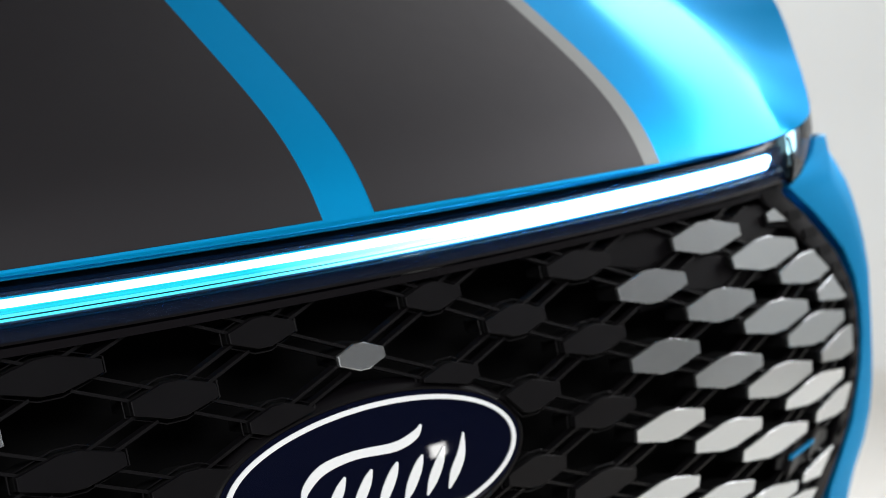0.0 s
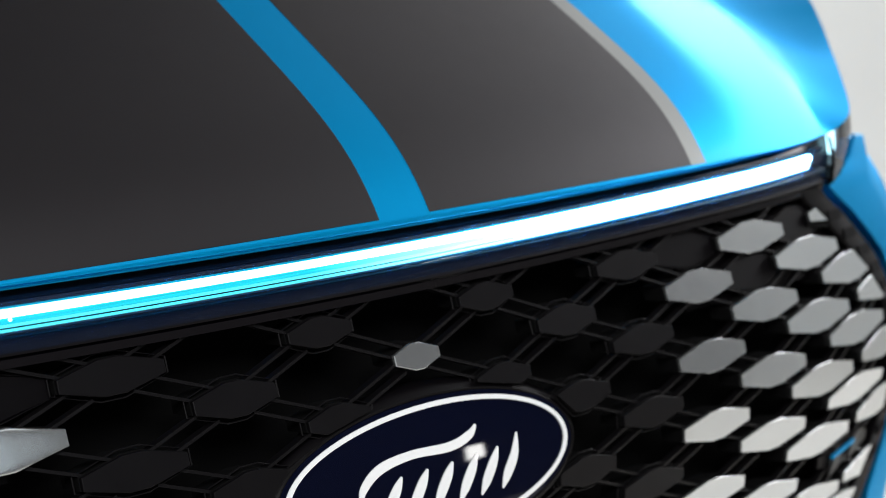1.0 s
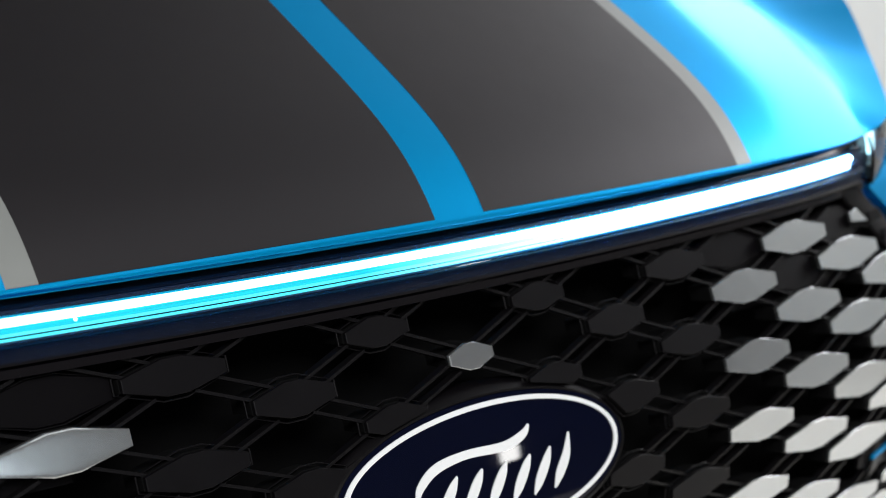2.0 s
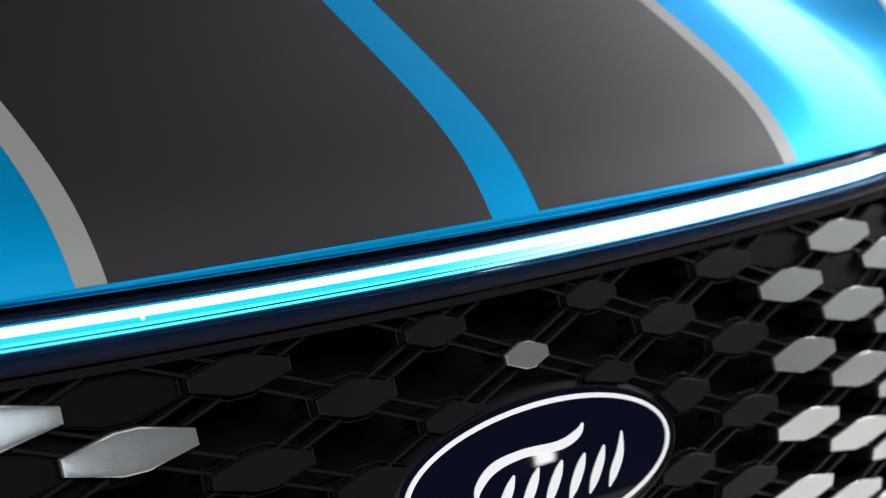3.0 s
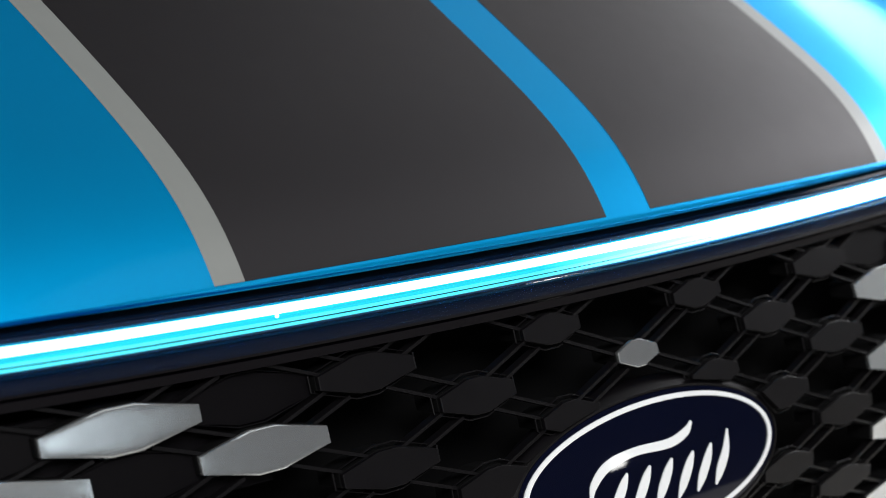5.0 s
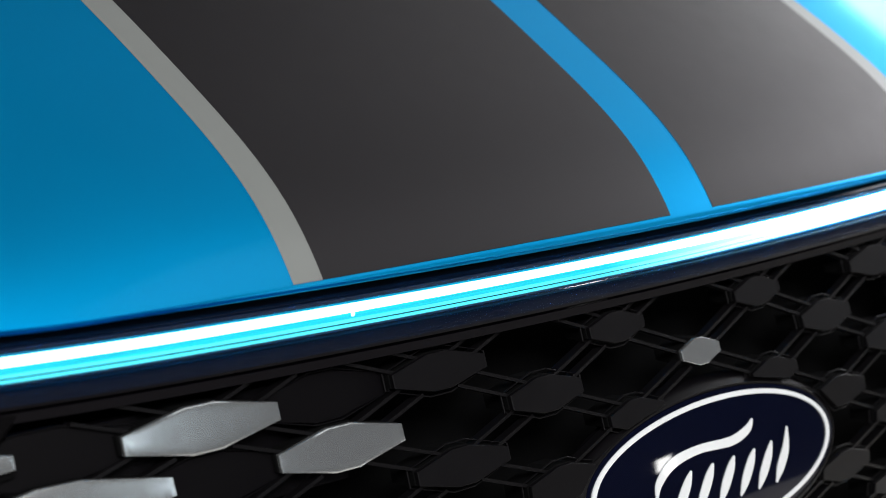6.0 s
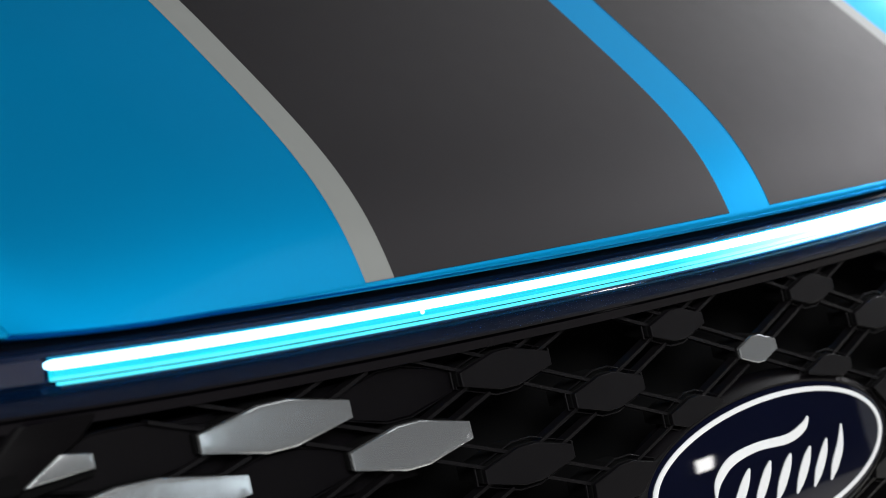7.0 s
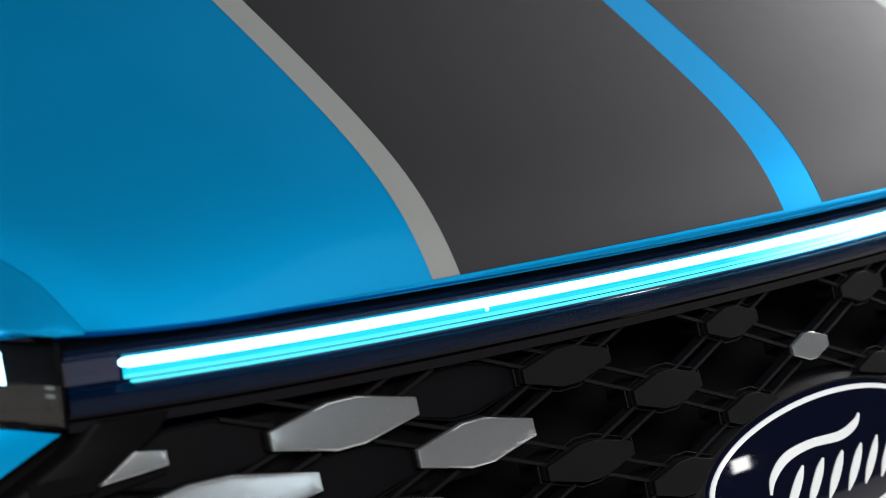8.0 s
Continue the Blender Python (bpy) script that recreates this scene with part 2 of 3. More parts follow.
hood = vpart("bonnet", sheet(bonnet_grid, span(-1, 1, 160), range(-len(LIP), len(S)), 0.006, (0, 0.9, -0.4)), PAINT,
             label="bright blue metallic bonnet")


def stripe(name, x0, x1, mat, label):
    bm = sheet(lambda x, k: bonnet(x * (1 + 0.075 * S[k]), S[k] + (0.0003 if k == 0 else 0), 0.00025), span(x0, x1, 24), range(len(S)), 0.0002, (0, 0.65, -0.76))
    return vpart(name, bm, mat, hood, label)


for sgn in (-1, 1):
    stripe("bonnet_stripe", sgn * 0.0195, sgn * 0.2716, VINYL, "charcoal vinyl stripe")
    stripe("pinstripe", sgn * 0.2716, sgn * 0.2888, GREY, "light grey pinstripe")

# light bar and its housing
XB = span(-0.4725, 0.4725, 80)


def bar_place(x, d, h):
    return (x, nose(x) + d, h + 0.040 * x * x)


housing = vpart("light_bar_housing", sweep([(0.030, 0.9935), (0.012, 0.9930), (0.010, 0.9878), (0.0068, 0.9872), (0.0062, 0.9850), (0.0098, 0.9846),
                                            (0.0102, 0.9738), (0.0102, 0.9690), (0.0056, 0.9688), (0.0050, 0.9685), (0.0050, 0.9640), (0.0070, 0.9602),
                                            (0.0100, 0.9597), (0.0100, 0.9588), (0.0078, 0.9585), (0.0085, 0.9540), (0.030, 0.9530)], XB, bar_place),
                GLOSS, label="gloss black light bar housing")
XL = [-0.4480, -0.4478, -0.4472, -0.4460, -0.4440] + span(-0.43, 0.43, 76) + [0.4440, 0.4460, 0.4472, 0.4478, 0.4480]


def core_place(x, d, h):
    """The glowing core, with rounded ends."""
    over = max(0.0, (abs(x) - 0.4440) / 0.0041)
    k = math.sqrt(max(0.0, 1 - over * over))
    return bar_place(x, d, 0.9811 + (h - 0.9811) * max(0.1, k))


bar = vpart("light_bar", sweep([(0.0098, 0.9834), (0.0070, 0.9838), (0.0058, 0.9828), (0.0056, 0.9804), (0.0060, 0.9793), (0.0098, 0.9791)], XL, core_place),
            GLOW, label="glowing white light bar")
for sgn in (-1, 1):
    vpart("end_cap", sweep([(0.012, 0.9847), (0.0064, 0.9847), (0.0062, 0.9790), (0.0066, 0.9745), (0.012, 0.9745)], span(sgn * 0.4495, sgn * 0.4730, 3), bar_place), REFLECTOR, housing, "smoked end cap")
    # black fill stands in for the shade in the gap by the headlight
    vpart("gap_shade", sweep([(0.030, 0.9960), (0.0125, 0.9960), (0.0120, 0.9620), (0.030, 0.9600)], span(sgn * 0.4725, sgn * 0.4775, 3), bar_place), VOID, housing)
vpart("channel", sweep([(0.0101, 0.9720), (0.0088, 0.9719), (0.0078, 0.9708), (0.0066, 0.9698), (0.0058, 0.9692), (0.0101, 0.9690)], XB, bar_place), RECESS, housing, "sloping black channel with painted blue glow")
# added mirror ridge, curved to return the low lamp's glint
RIDGE = [(0.00697 - 0.02 * q + 37.5 * q * q, 0.9697 + q) for q in span(0.0013, 0.0, 6)]
vpart("glint_ridge", sweep([(0.0101, 0.9711), *RIDGE, (0.0101, 0.9696)], span(-0.4425, 0.4440, 80), bar_place), GLINT, housing, "added ridge that carries the glint")
vpart("upper_reflector", sweep([(0.0068, 0.9874), (0.0050, 0.9873), (0.0062, 0.9851), (0.0066, 0.9850)], XB, bar_place), SMOKE, housing, "smoked strip over the bar")
def taper(x, d, h):
    """Narrows the lens facets towards one end to fit the camera's view."""
    return bar_place(x, d, 0.9834 - (0.9834 - h) * (1 - 0.17 * min(1.0, max(0.0, x / 0.44))))


XF = span(-0.4460, 0.4450, 80)
# thin upper rim, its glow strengthened to the right to imitate blue bloom
vpart("lens_top_bloom", sweep([(0.0098, 0.9849), (0.0064, 0.9849), (0.0062, 0.9839), (0.0098, 0.9839)], XF, bar_place), BLUE_EDGE_BLOOM, bar, "thin blue upper lens edge with imitated bloom")
vpart("lens_facet", sweep([(0.0098, 0.9790), (0.0061, 0.9792), (0.0064, 0.9762), (0.0098, 0.9760)], XF, taper), CYAN, bar, "cyan lens facet")
vpart("lens_ridge", sweep([(0.0098, 0.9758), (0.0063, 0.9760), (0.0066, 0.9744), (0.0098, 0.9742)], XF, taper), PALE, bar, "pale lens ridge")
vpart("lens_edge", sweep([(0.0098, 0.9734), (0.0067, 0.9734), (0.0069, 0.9722), (0.0098, 0.9721)], span(-0.4432, 0.4440, 80), taper), PALE, bar, "pale lower lens edge")

# added emissive strip that imitates the azure halo below the lens
vpart("bloom_strip", sweep([(0.0098, 0.9719), (0.0070, 0.9719), (0.0074, 0.9707), (0.0098, 0.9706)], span(-0.4425, 0.4440, 80), taper), AZURE_BLOOM, bar, "azure strip imitating bloom under the bar")
# cover's blue haze stands in for the halo round the bar
vpart("lens_cover", sheet(lambda x, h: bar_place(x, 0.0042 - 0.0003 * math.sin((h - 0.9620) / 0.0280 * math.pi), h), XB, span(0.9620, 0.9900, 8), 0.0006, (0, 1, 0)), COVER, housing, "lens cover hazed blue to imitate bloom")
bead = bmesh.new()
bmesh.ops.create_uvsphere(bead, u_segments=12, v_segments=8, radius=0.0011, matrix=Matrix.Translation(bar_place(-0.2515, 0.0062, 0.9783)))
vpart("light_bead", bead, GLOW, bar, "bright bead on the lens")

# grille
grille = vpart("grille", sheet(lambda x, z: (x, face(x, z) + 0.055, z), span(-0.56, 0.56, 40), span(0.60, 0.955, 20), 0.004), VOID, label="black hexagonal grille")
CX = [0.0, 0.0649, 0.130, 0.1988, 0.2695, 0.342, 0.4165, 0.491, 0.567]
CZ = [0, 0, 0, 0, 0.0004, -0.0004, 0.0030, 0.006, 0.006]
CH = [0.0160, 0.0174, 0.0195, 0.0195, 0.0222, 0.0226, 0.0232, 0.0230, 0.0230]
CE = [0.0058, 0.006, 0.0076, 0.007, 0.0086, 0.0085, 0.0085, 0.0080, 0.0080]
CT = [0.16, 0.16, 0.16, 0.16, 0.16, 0.16, 0.20, 0.31, 0.33]
CW = [0.0352, 0.0455, 0.054, 0.0628, 0.0755, 0.0835, 0.103, 0.122, 0.135]


def node(c, j):
    z = 0.917 - (0.0244 if j > 0 else 0.0255) * j + (CZ[abs(c)] + (0.0006 * j if abs(c) >= 5 else 0.0) if j >= 0 else min(0.0, CZ[abs(c)]))
    x = math.copysign(CX[abs(c)], c) * (1 - CT[abs(c)] * (0.92 - z))
    return x, z


def rim_half(z):
    """Half-width of the grille opening."""
    return lerp(z, [0.60, 0.713, 0.739, 0.787, 0.826, 0.861, 0.895, 0.942, 0.961], [0.37, 0.497, 0.528, 0.571, 0.571, 0.564, 0.523, 0.459, 0.426])


def hexagon(w, h, e):
    """Outline with upright short sides, rounded tips."""
    k = 0.22
    pts = [(-w / 2, -e / 2), (-w * k, -h / 2 * 0.81), (-w * k * 0.45, -h / 2), (w * k * 0.45, -h / 2), (w * k, -h / 2 * 0.81), (w / 2, -e / 2),
           (w / 2, e / 2), (w * k, h / 2 * 0.81), (w * k * 0.45, h / 2), (-w * k * 0.45, h / 2), (-w * k, h / 2 * 0.81), (-w / 2, e / 2)]
    return pts


def clip(pts, inside):
    """Cut a polygon of (x, z) where inside(x, z) < 0."""
    out = []
    for a, b in zip(pts, pts[1:] + pts[:1]):
        fa, fb = inside(*a), inside(*b)
        if fa >= 0:
            out.append(a)
        if (fa >= 0) != (fb >= 0):
            k = fa / (fa - fb)
            out.append((a[0] + (b[0] - a[0]) * k, a[1] + (b[1] - a[1]) * k))
    return out


def plate(pts, depth, thick, bevel, dome=0.0, tip=0.0, flat=0.0):
    """A plate with a bevelled front edge, lying on the grille's plane; flat: how far it keeps to its own plane."""
    bm = bmesh.new()
    cx, cz = sum(p[0] for p in pts) / len(pts), sum(p[1] for p in pts) / len(pts)
    gx, gz = (face(cx + 0.002, cz) - face(cx - 0.002, cz)) / 0.004, (face(cx, cz + 0.002) - face(cx, cz - 0.002)) / 0.004
    rings = []
    for inset, d in ((0, depth + thick), (0, depth + bevel), (bevel * 0.3, depth + bevel * 0.45), (bevel, depth), *[(None, q) for q in ((0.93, 0.86, 0.78, 0.6, 0.3) if dome else ())]):
        ring = []
        q = d if inset is None else 1.0
        if inset is None:
            d = depth - dome * (1 - q ** 5)
        for x, z in pts:
            l = math.hypot(x - cx, z - cz) or 1
            k = q if inset is None else max(0.0, 1 - inset / l)
            px, pz = cx + (x - cx) * k, cz + (z - cz) * k
            y = face(px, pz) * (1 - flat) + (face(cx, cz) + gx * (px - cx) + gz * (pz - cz)) * flat
            ring.append(bm.verts.new((px, y + d + tip * (pz - cz), pz)))
        rings.append(ring)
    n = len(pts)
    for a, b in zip(rings, rings[1:]):
        for i in range(n):
            bm.faces.new((a[i], a[(i + 1) % n], b[(i + 1) % n], b[i]))
    bm.faces.new(rings[-1])
    bm.faces.new(rings[0])
    return bm


def grown(x, z, w, h, e, o):
    """A cell's outline, wider than its tile by o."""
    return [(x + a * (w + 2.4 * o) / w, z + b * (h + 2 * o) / h) for a, b in hexagon(w, h, e)]


def rim_ring(pts, wide, d0, d1):
    """A thin raised line round a cell."""
    bm = bmesh.new()
    cx, cz = sum(p[0] for p in pts) / len(pts), sum(p[1] for p in pts) / len(pts)
    rows = []
    for o, d in ((0, d1), (0, d0 + 0.0002), (wide * 0.3, d0), (wide * 0.7, d0), (wide, d0 + 0.0002), (wide, d1)):
        ring = []
        for x, z in pts:
            l = math.hypot(x - cx, z - cz) or 1
            px, pz = cx + (x - cx) * (1 + o / l), cz + (z - cz) * (1 + o / l)
            ring.append(bm.verts.new((px, face(px, pz) + d, pz)))
        rows.append(ring)
    n = len(pts)
    for a, b in zip(rows, rows[1:]):
        for i in range(n):
            bm.faces.new((a[i], a[(i + 1) % n], b[(i + 1) % n], b[i]))
    return bm


RING_C, RING_A, RING_B = (-0.0007, 0.8491), 0.1117, 0.0400


def allowed(x, z):
    return min(rim_half(z) - abs(x), 0.9625 + 0.03 * x * x - z, (math.hypot(x / (RING_A * 1.10), (z - RING_C[1]) / (RING_B * 1.18)) - 1) * 0.05)


def silver(c, j):
    return abs(c) >= 4 or (c == 0 and j == 0)


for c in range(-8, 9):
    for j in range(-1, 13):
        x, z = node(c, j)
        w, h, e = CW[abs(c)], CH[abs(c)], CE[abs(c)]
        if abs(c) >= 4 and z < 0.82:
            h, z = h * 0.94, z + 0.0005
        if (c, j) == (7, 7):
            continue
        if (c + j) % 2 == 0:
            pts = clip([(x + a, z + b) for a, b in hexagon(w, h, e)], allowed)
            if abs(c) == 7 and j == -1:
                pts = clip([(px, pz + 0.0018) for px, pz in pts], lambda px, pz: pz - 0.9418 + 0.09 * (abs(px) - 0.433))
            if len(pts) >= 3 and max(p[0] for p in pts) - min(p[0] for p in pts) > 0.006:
                # doming, bevels and one tilt are shaped for reflections from the camera's view
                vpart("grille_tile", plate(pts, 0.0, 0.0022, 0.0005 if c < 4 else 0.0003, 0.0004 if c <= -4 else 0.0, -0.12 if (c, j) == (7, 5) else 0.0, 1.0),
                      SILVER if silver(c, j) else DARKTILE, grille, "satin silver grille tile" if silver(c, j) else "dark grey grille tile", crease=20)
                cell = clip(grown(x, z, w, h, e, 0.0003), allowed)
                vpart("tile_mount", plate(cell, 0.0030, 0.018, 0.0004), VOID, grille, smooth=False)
                if abs(c) <= 4 and not silver(c, j):
                    vpart("cell_rim", rim_ring(clip(grown(x, z, w, h, e, 0.0022), allowed), 0.0009, 0.0036, 0.0048), RIBM, grille, smooth=False)
        elif 4 <= abs(c) <= 6 and j <= 0:
            pts = clip([(x + a, z + b) for a, b in hexagon(w * 1.0, h * 1.1, e * 1.3)], allowed)
            if len(pts) >= 3:
                vpart("grille_blank", plate(pts, 0.006, 0.010, 0.0006), SATIN, grille, "satin black blank tile", crease=12)
                vpart("cell_rim", rim_ring(clip(grown(x, z, w, h, e, 0.0014), allowed), 0.0007, 0.0052, 0.008), RIBM, grille, smooth=False)


def bar_between(bm, a, b, half, d0, d1):
    """A thin wall between two points of the grille's plane."""
    dx, dz = b[0] - a[0], b[1] - a[1]
    l = math.hypot(dx, dz)
    nx, nz = -dz / l * half, dx / l * half
    ring = []
    for p in (a, b):
        for s, d in ((1, d0), (-1, d0), (-1, d1), (1, d1)):
            px, pz = p[0] + nx * s, p[1] + nz * s
            ring.append(bm.verts.new((px, face(px, pz) + d, pz)))
    for i in range(4):
        bm.faces.new((ring[i], ring[(i + 1) % 4], ring[4 + (i + 1) % 4], ring[4 + i]))
    bm.faces.new(ring[:4])
    bm.faces.new(ring[4:])


for c in range(-8, 8):
    for j in range(-2, 13):
        if (c + j) % 2:
            continue
        for dj in (-1, 1):
            a, b = node(c, j), node(c + 1, j + dj)
            if min(allowed(*a), allowed(*b)) < -0.02:
                continue
            bm = bmesh.new()
            k = (CH[abs(c)] + CH[abs(c + 1)]) / 2
            dx, dz = abs(b[0] - a[0]), abs(b[1] - a[1])
            f = [(CH[q] / 2 + 0.0002) / (dz + dx * (CH[q] - CE[q]) / CW[q]) for q in (abs(c), abs(c + 1))]
            for v in (-0.29 * k, 0.21 * k):
                w = 0.5 * dj * v / dx
                ends = [(a[0] + (b[0] - a[0]) * g, a[1] + v + (b[1] - a[1]) * g) for g in (0.5 * f[0] - w, 1 - 0.5 * f[1] - w)]
                bar_between(bm, *ends, 0.0009, 0.003, 0.009)
            vpart("grille_rib", bm, RIBM, grille, smooth=False)

# badge

def oval(a, b, d_edge, dome, seg=72, rings=(1.0, 0.97, 0.85, 0.6, 0.3), d_back=0.012):
    bm = bmesh.new()
    rows = []
    for r in (None, *rings):
        k = 1.0 if r is None else r
        ring = []
        for i in range(seg):
            t = 2 * math.pi * i / seg
            x, z = RING_C[0] + a * k * math.cos(t), RING_C[1] + b * k * math.sin(t)
            d = d_back if r is None else d_edge - dome * (1 - k * k)
            ring.append(bm.verts.new((x, badge_y(x, z) + d, z)))
        rows.append(ring)
    for p, q in zip(rows, rows[1:]):
        for i in range(seg):
            bm.faces.new((p[i], p[(i + 1) % seg], q[(i + 1) % seg], q[i]))
    bm.faces.new(rows[-1])
    bm.faces.new(rows[0])
    return bm


def badge_y(x, z):
    return bow(x) - 0.0045 + 0.10 * (z - 0.857)


badge = vpart("badge", oval(RING_A * 1.035, RING_B * 1.07, 0.002, 0.003), NAVY, label="navy oval badge with white outline")


def band(a, b, wa, wb, d, dome):
    bm = bmesh.new()
    rows = []
    for ka, kb, dd in ((a, b, 0.001), (a, b, -0.0004), (a - wa, b - wb, -0.0004), (a - wa, b - wb, 0.001)):
        ring = []
        for i in range(96):
            t = 2 * math.pi * i / 96
            x, z = RING_C[0] + ka * math.cos(t), RING_C[1] + kb * math.sin(t)
            k = (ka / (RING_A * 1.035)) ** 2
            ring.append(bm.verts.new((x, badge_y(x, z) + d - dome * (1 - k) + dd, z)))
        rows.append(ring)
    for p, q in zip(rows, rows[1:] + rows[:1]):
        for i in range(96):
            bm.faces.new((p[i], p[(i + 1) % 96], q[(i + 1) % 96], q[i]))
    return bm


vpart("outline", band(RING_A, RING_B, 0.0035, 0.0030, 0.0016, 0.003), WHITE, badge, "white oval outline")


def collar():
    """The sloping surround that carries the badge."""
    bm = bmesh.new()
    rows = []
    for da, d in ((0.0030, 0.006), (0.0034, 0.0022), (0.0050, 0.0016), (0.0085, 0.0034), (0.0118, 0.0075), (0.0122, 0.016)):
        ring = []
        for i in range(96):
            t = 2 * math.pi * i / 96
            x, z = RING_C[0] + (RING_A + da) * math.cos(t), RING_C[1] + (RING_B + da * 0.92) * math.sin(t)
            ring.append(bm.verts.new((x, badge_y(x, z) + d, z)))
        rows.append(ring)
    for p, q in zip(rows, rows[1:]):
        for i in range(96):
            bm.faces.new((p[i], p[(i + 1) % 96], q[(i + 1) % 96], q[i]))
    return bm


vpart("surround", collar(), SATIN, badge, "satin black surround")


def mark(points, widths):
    """A flat raised stroke on the badge."""
    bm = bmesh.new()
    rows = []
    for i, (x, z) in enumerate(points):
        a, b = points[max(0, i - 1)], points[min(len(points) - 1, i + 1)]
        l = math.hypot(b[0] - a[0], b[1] - a[1])
        nx, nz = -(b[1] - a[1]) / l * widths[i] / 2, (b[0] - a[0]) / l * widths[i] / 2
        row = []
        for sg, dd in ((1, 0.001), (1, -0.0005), (-1, -0.0005), (-1, 0.001)):
            px, pz = x + nx * sg, z + nz * sg
            k = ((px - RING_C[0]) / RING_A) ** 2 + ((pz - RING_C[1]) / RING_B) ** 2
            row.append(bm.verts.new((px, badge_y(px, pz) + 0.002 - 0.003 * (1 - k / 1.1) + dd, pz)))
        rows.append(row)
    for p, q in zip(rows, rows[1:]):
        for i in range(4):
            bm.faces.new((p[i], p[(i + 1) % 4], q[(i + 1) % 4], q[i]))
    bm.faces.new(rows[0])
    bm.faces.new(rows[-1])
    return bm


def smooth_line(points, n):
    """A Catmull-Rom line through points of (x, z, width)."""
    p = [points[0], *points, points[-1]]
    out = []
    for i in range(1, len(p) - 2):
        for k in range(n):
            t = k / n
            out.append(tuple(0.5 * (2 * b + (c - a) * t + (2 * a - 5 * b + 4 * c - d) * t * t + (3 * b - a - 3 * c + d) * t ** 3)
                             for a, b, c, d in zip(p[i - 1], p[i], p[i + 1], p[i + 2])))
    return out + [points[-1]]


# plain raised shapes in place of the lettering
MARKS = [
    [(-0.062, 0.842, 0.0015), (-0.058, 0.851, 0.0050), (-0.044, 0.8595, 0.0058), (-0.020, 0.8625, 0.0050), (0.010, 0.861, 0.0055), (0.027, 0.8645, 0.005), (0.0335, 0.8695, 0.0015)],
    *[[(x + 0.010, 0.852 + h, 0.0012), (x + 0.005, 0.8455, 0.0062), (x - 0.003, 0.8355, 0.0066), (x - 0.009, 0.8275, 0.0012)] for x, h in
      ((-0.040, 0.0), (-0.020, 0.0), (0.000, 0.0), (0.020, 0.0), (0.038, 0.001), (0.056, 0.006))],
]
for shape in MARKS:
    line = smooth_line(shape, 6)
    vpart("emblem_shape", mark([p[:2] for p in line], [p[2] for p in line]), WHITE, badge, "white raised shape")


# small emblem in place of one tile
ex, ez = node(7, 7)


def slab(pts, d, mat, label):
    vpart("emblem_bar", plate([(ex + a, ez + b) for a, b in pts], d, 0.003, 0.0004), mat, grille, label)


EMBLEM = material("emblem_grey", (0.013, 0.012, 0.012), 0.45, 0.0, 0.0, 60.0, 0.1, spec=0.2)
slab(hexagon(CW[7] * 0.86, CH[7] * 0.96, CE[7]), 0.0030, SATIN, "dark emblem base")
slab([(-0.040, 0.0015), (0.002, 0.0055), (0.003, 0.0085), (-0.039, 0.0045)], -0.0045, PAINT, "small blue emblem bar")
slab([(-0.036, -0.013), (-0.020, -0.010), (-0.014, 0.004), (-0.030, 0.001)], -0.0010, EMBLEM, "small dark emblem bar")
slab([(0.000, -0.008), (0.018, -0.005), (0.026, 0.012), (0.008, 0.009)], -0.0010, EMBLEM, "small dark emblem bar")

# filled corners of the grille, behind the blank tiles
for sgn in (-1, 1):
    def fill(x, v, sgn=sgn):
        z = 0.900 + (0.9525 - 0.900) * v
        xx = sgn * (0.262 + (rim_half(z) + 0.004 - 0.262) * x)
        return (xx, face(xx, z) + 0.012, z)
    vpart("grille_filler", sheet(fill, span(0, 1, 16), span(0, 1, 8), 0.003), SATIN, grille, "satin black filler panel")


def rim_out(z):
    """Half-width of the hole in the bumper."""
    return lerp(z, [0.30, 0.60, 0.698, 0.7525, 0.8145, 0.8643, 0.8982, 0.9380, 0.9640, 0.978, 0.985, 0.993, 0.998],
                [0.40, 0.44, 0.545, 0.603, 0.612, 0.610, 0.588, 0.528, 0.4777, 0.525, 0.5325, 0.539, 0.545])


RZ = [0.60, 0.64, 0.67, 0.70, 0.72, 0.74, 0.76, 0.78, 0.80, 0.82, 0.84, 0.86, 0.88, 0.90, 0.92, 0.94, 0.955, 0.9655]


def rim_row(sgn, k, z):
    """k: across the frame, from the lattice outwards."""
    a, b = rim_half(min(z, 0.961)) - 0.001, rim_out(z) - 0.003
    u, d = [(0.0, 0.060), (0.0, 0.003), (0.05, 0.001), (0.62, -0.001), (0.70, 0.001), (0.74, 0.008), (0.97, 0.008), (1.0, 0.020)][k]
    x = sgn * (a + (b - a) * u)
    return (x, face(x, z) + d, z)


for sgn in (-1, 1):
    vpart("grille_frame", sheet(lambda z, k, sgn=sgn: rim_row(sgn, k, z), RZ, range(8)), FRAMEM, grille, "satin black grille frame")
    # flush black patches imitate the shade inside recessed notches
    for i in range(13):
        z = 0.735 + i * 0.0172
        a, b = rim_half(z), rim_out(z)
        x0, x1 = a + (b - a) * 0.12, a + (b - a) * 0.56
        bm = bmesh.new()
        pts = [(sgn * x0, z - 0.004), (sgn * x1, z - 0.004), (sgn * x1, z + 0.004), (sgn * x0, z + 0.004)]
        ring = [bm.verts.new((x, face(x, zz) + d, zz)) for d in (-0.0010, 0.004) for x, zz in pts]
        for q in range(4):
            bm.faces.new((ring[q], ring[(q + 1) % 4], ring[4 + (q + 1) % 4], ring[4 + q]))
        bm.faces.new(ring[:4])
        bm.faces.new(ring[4:])
        vpart("notch_shade", bm, VOID, grille, smooth=False)

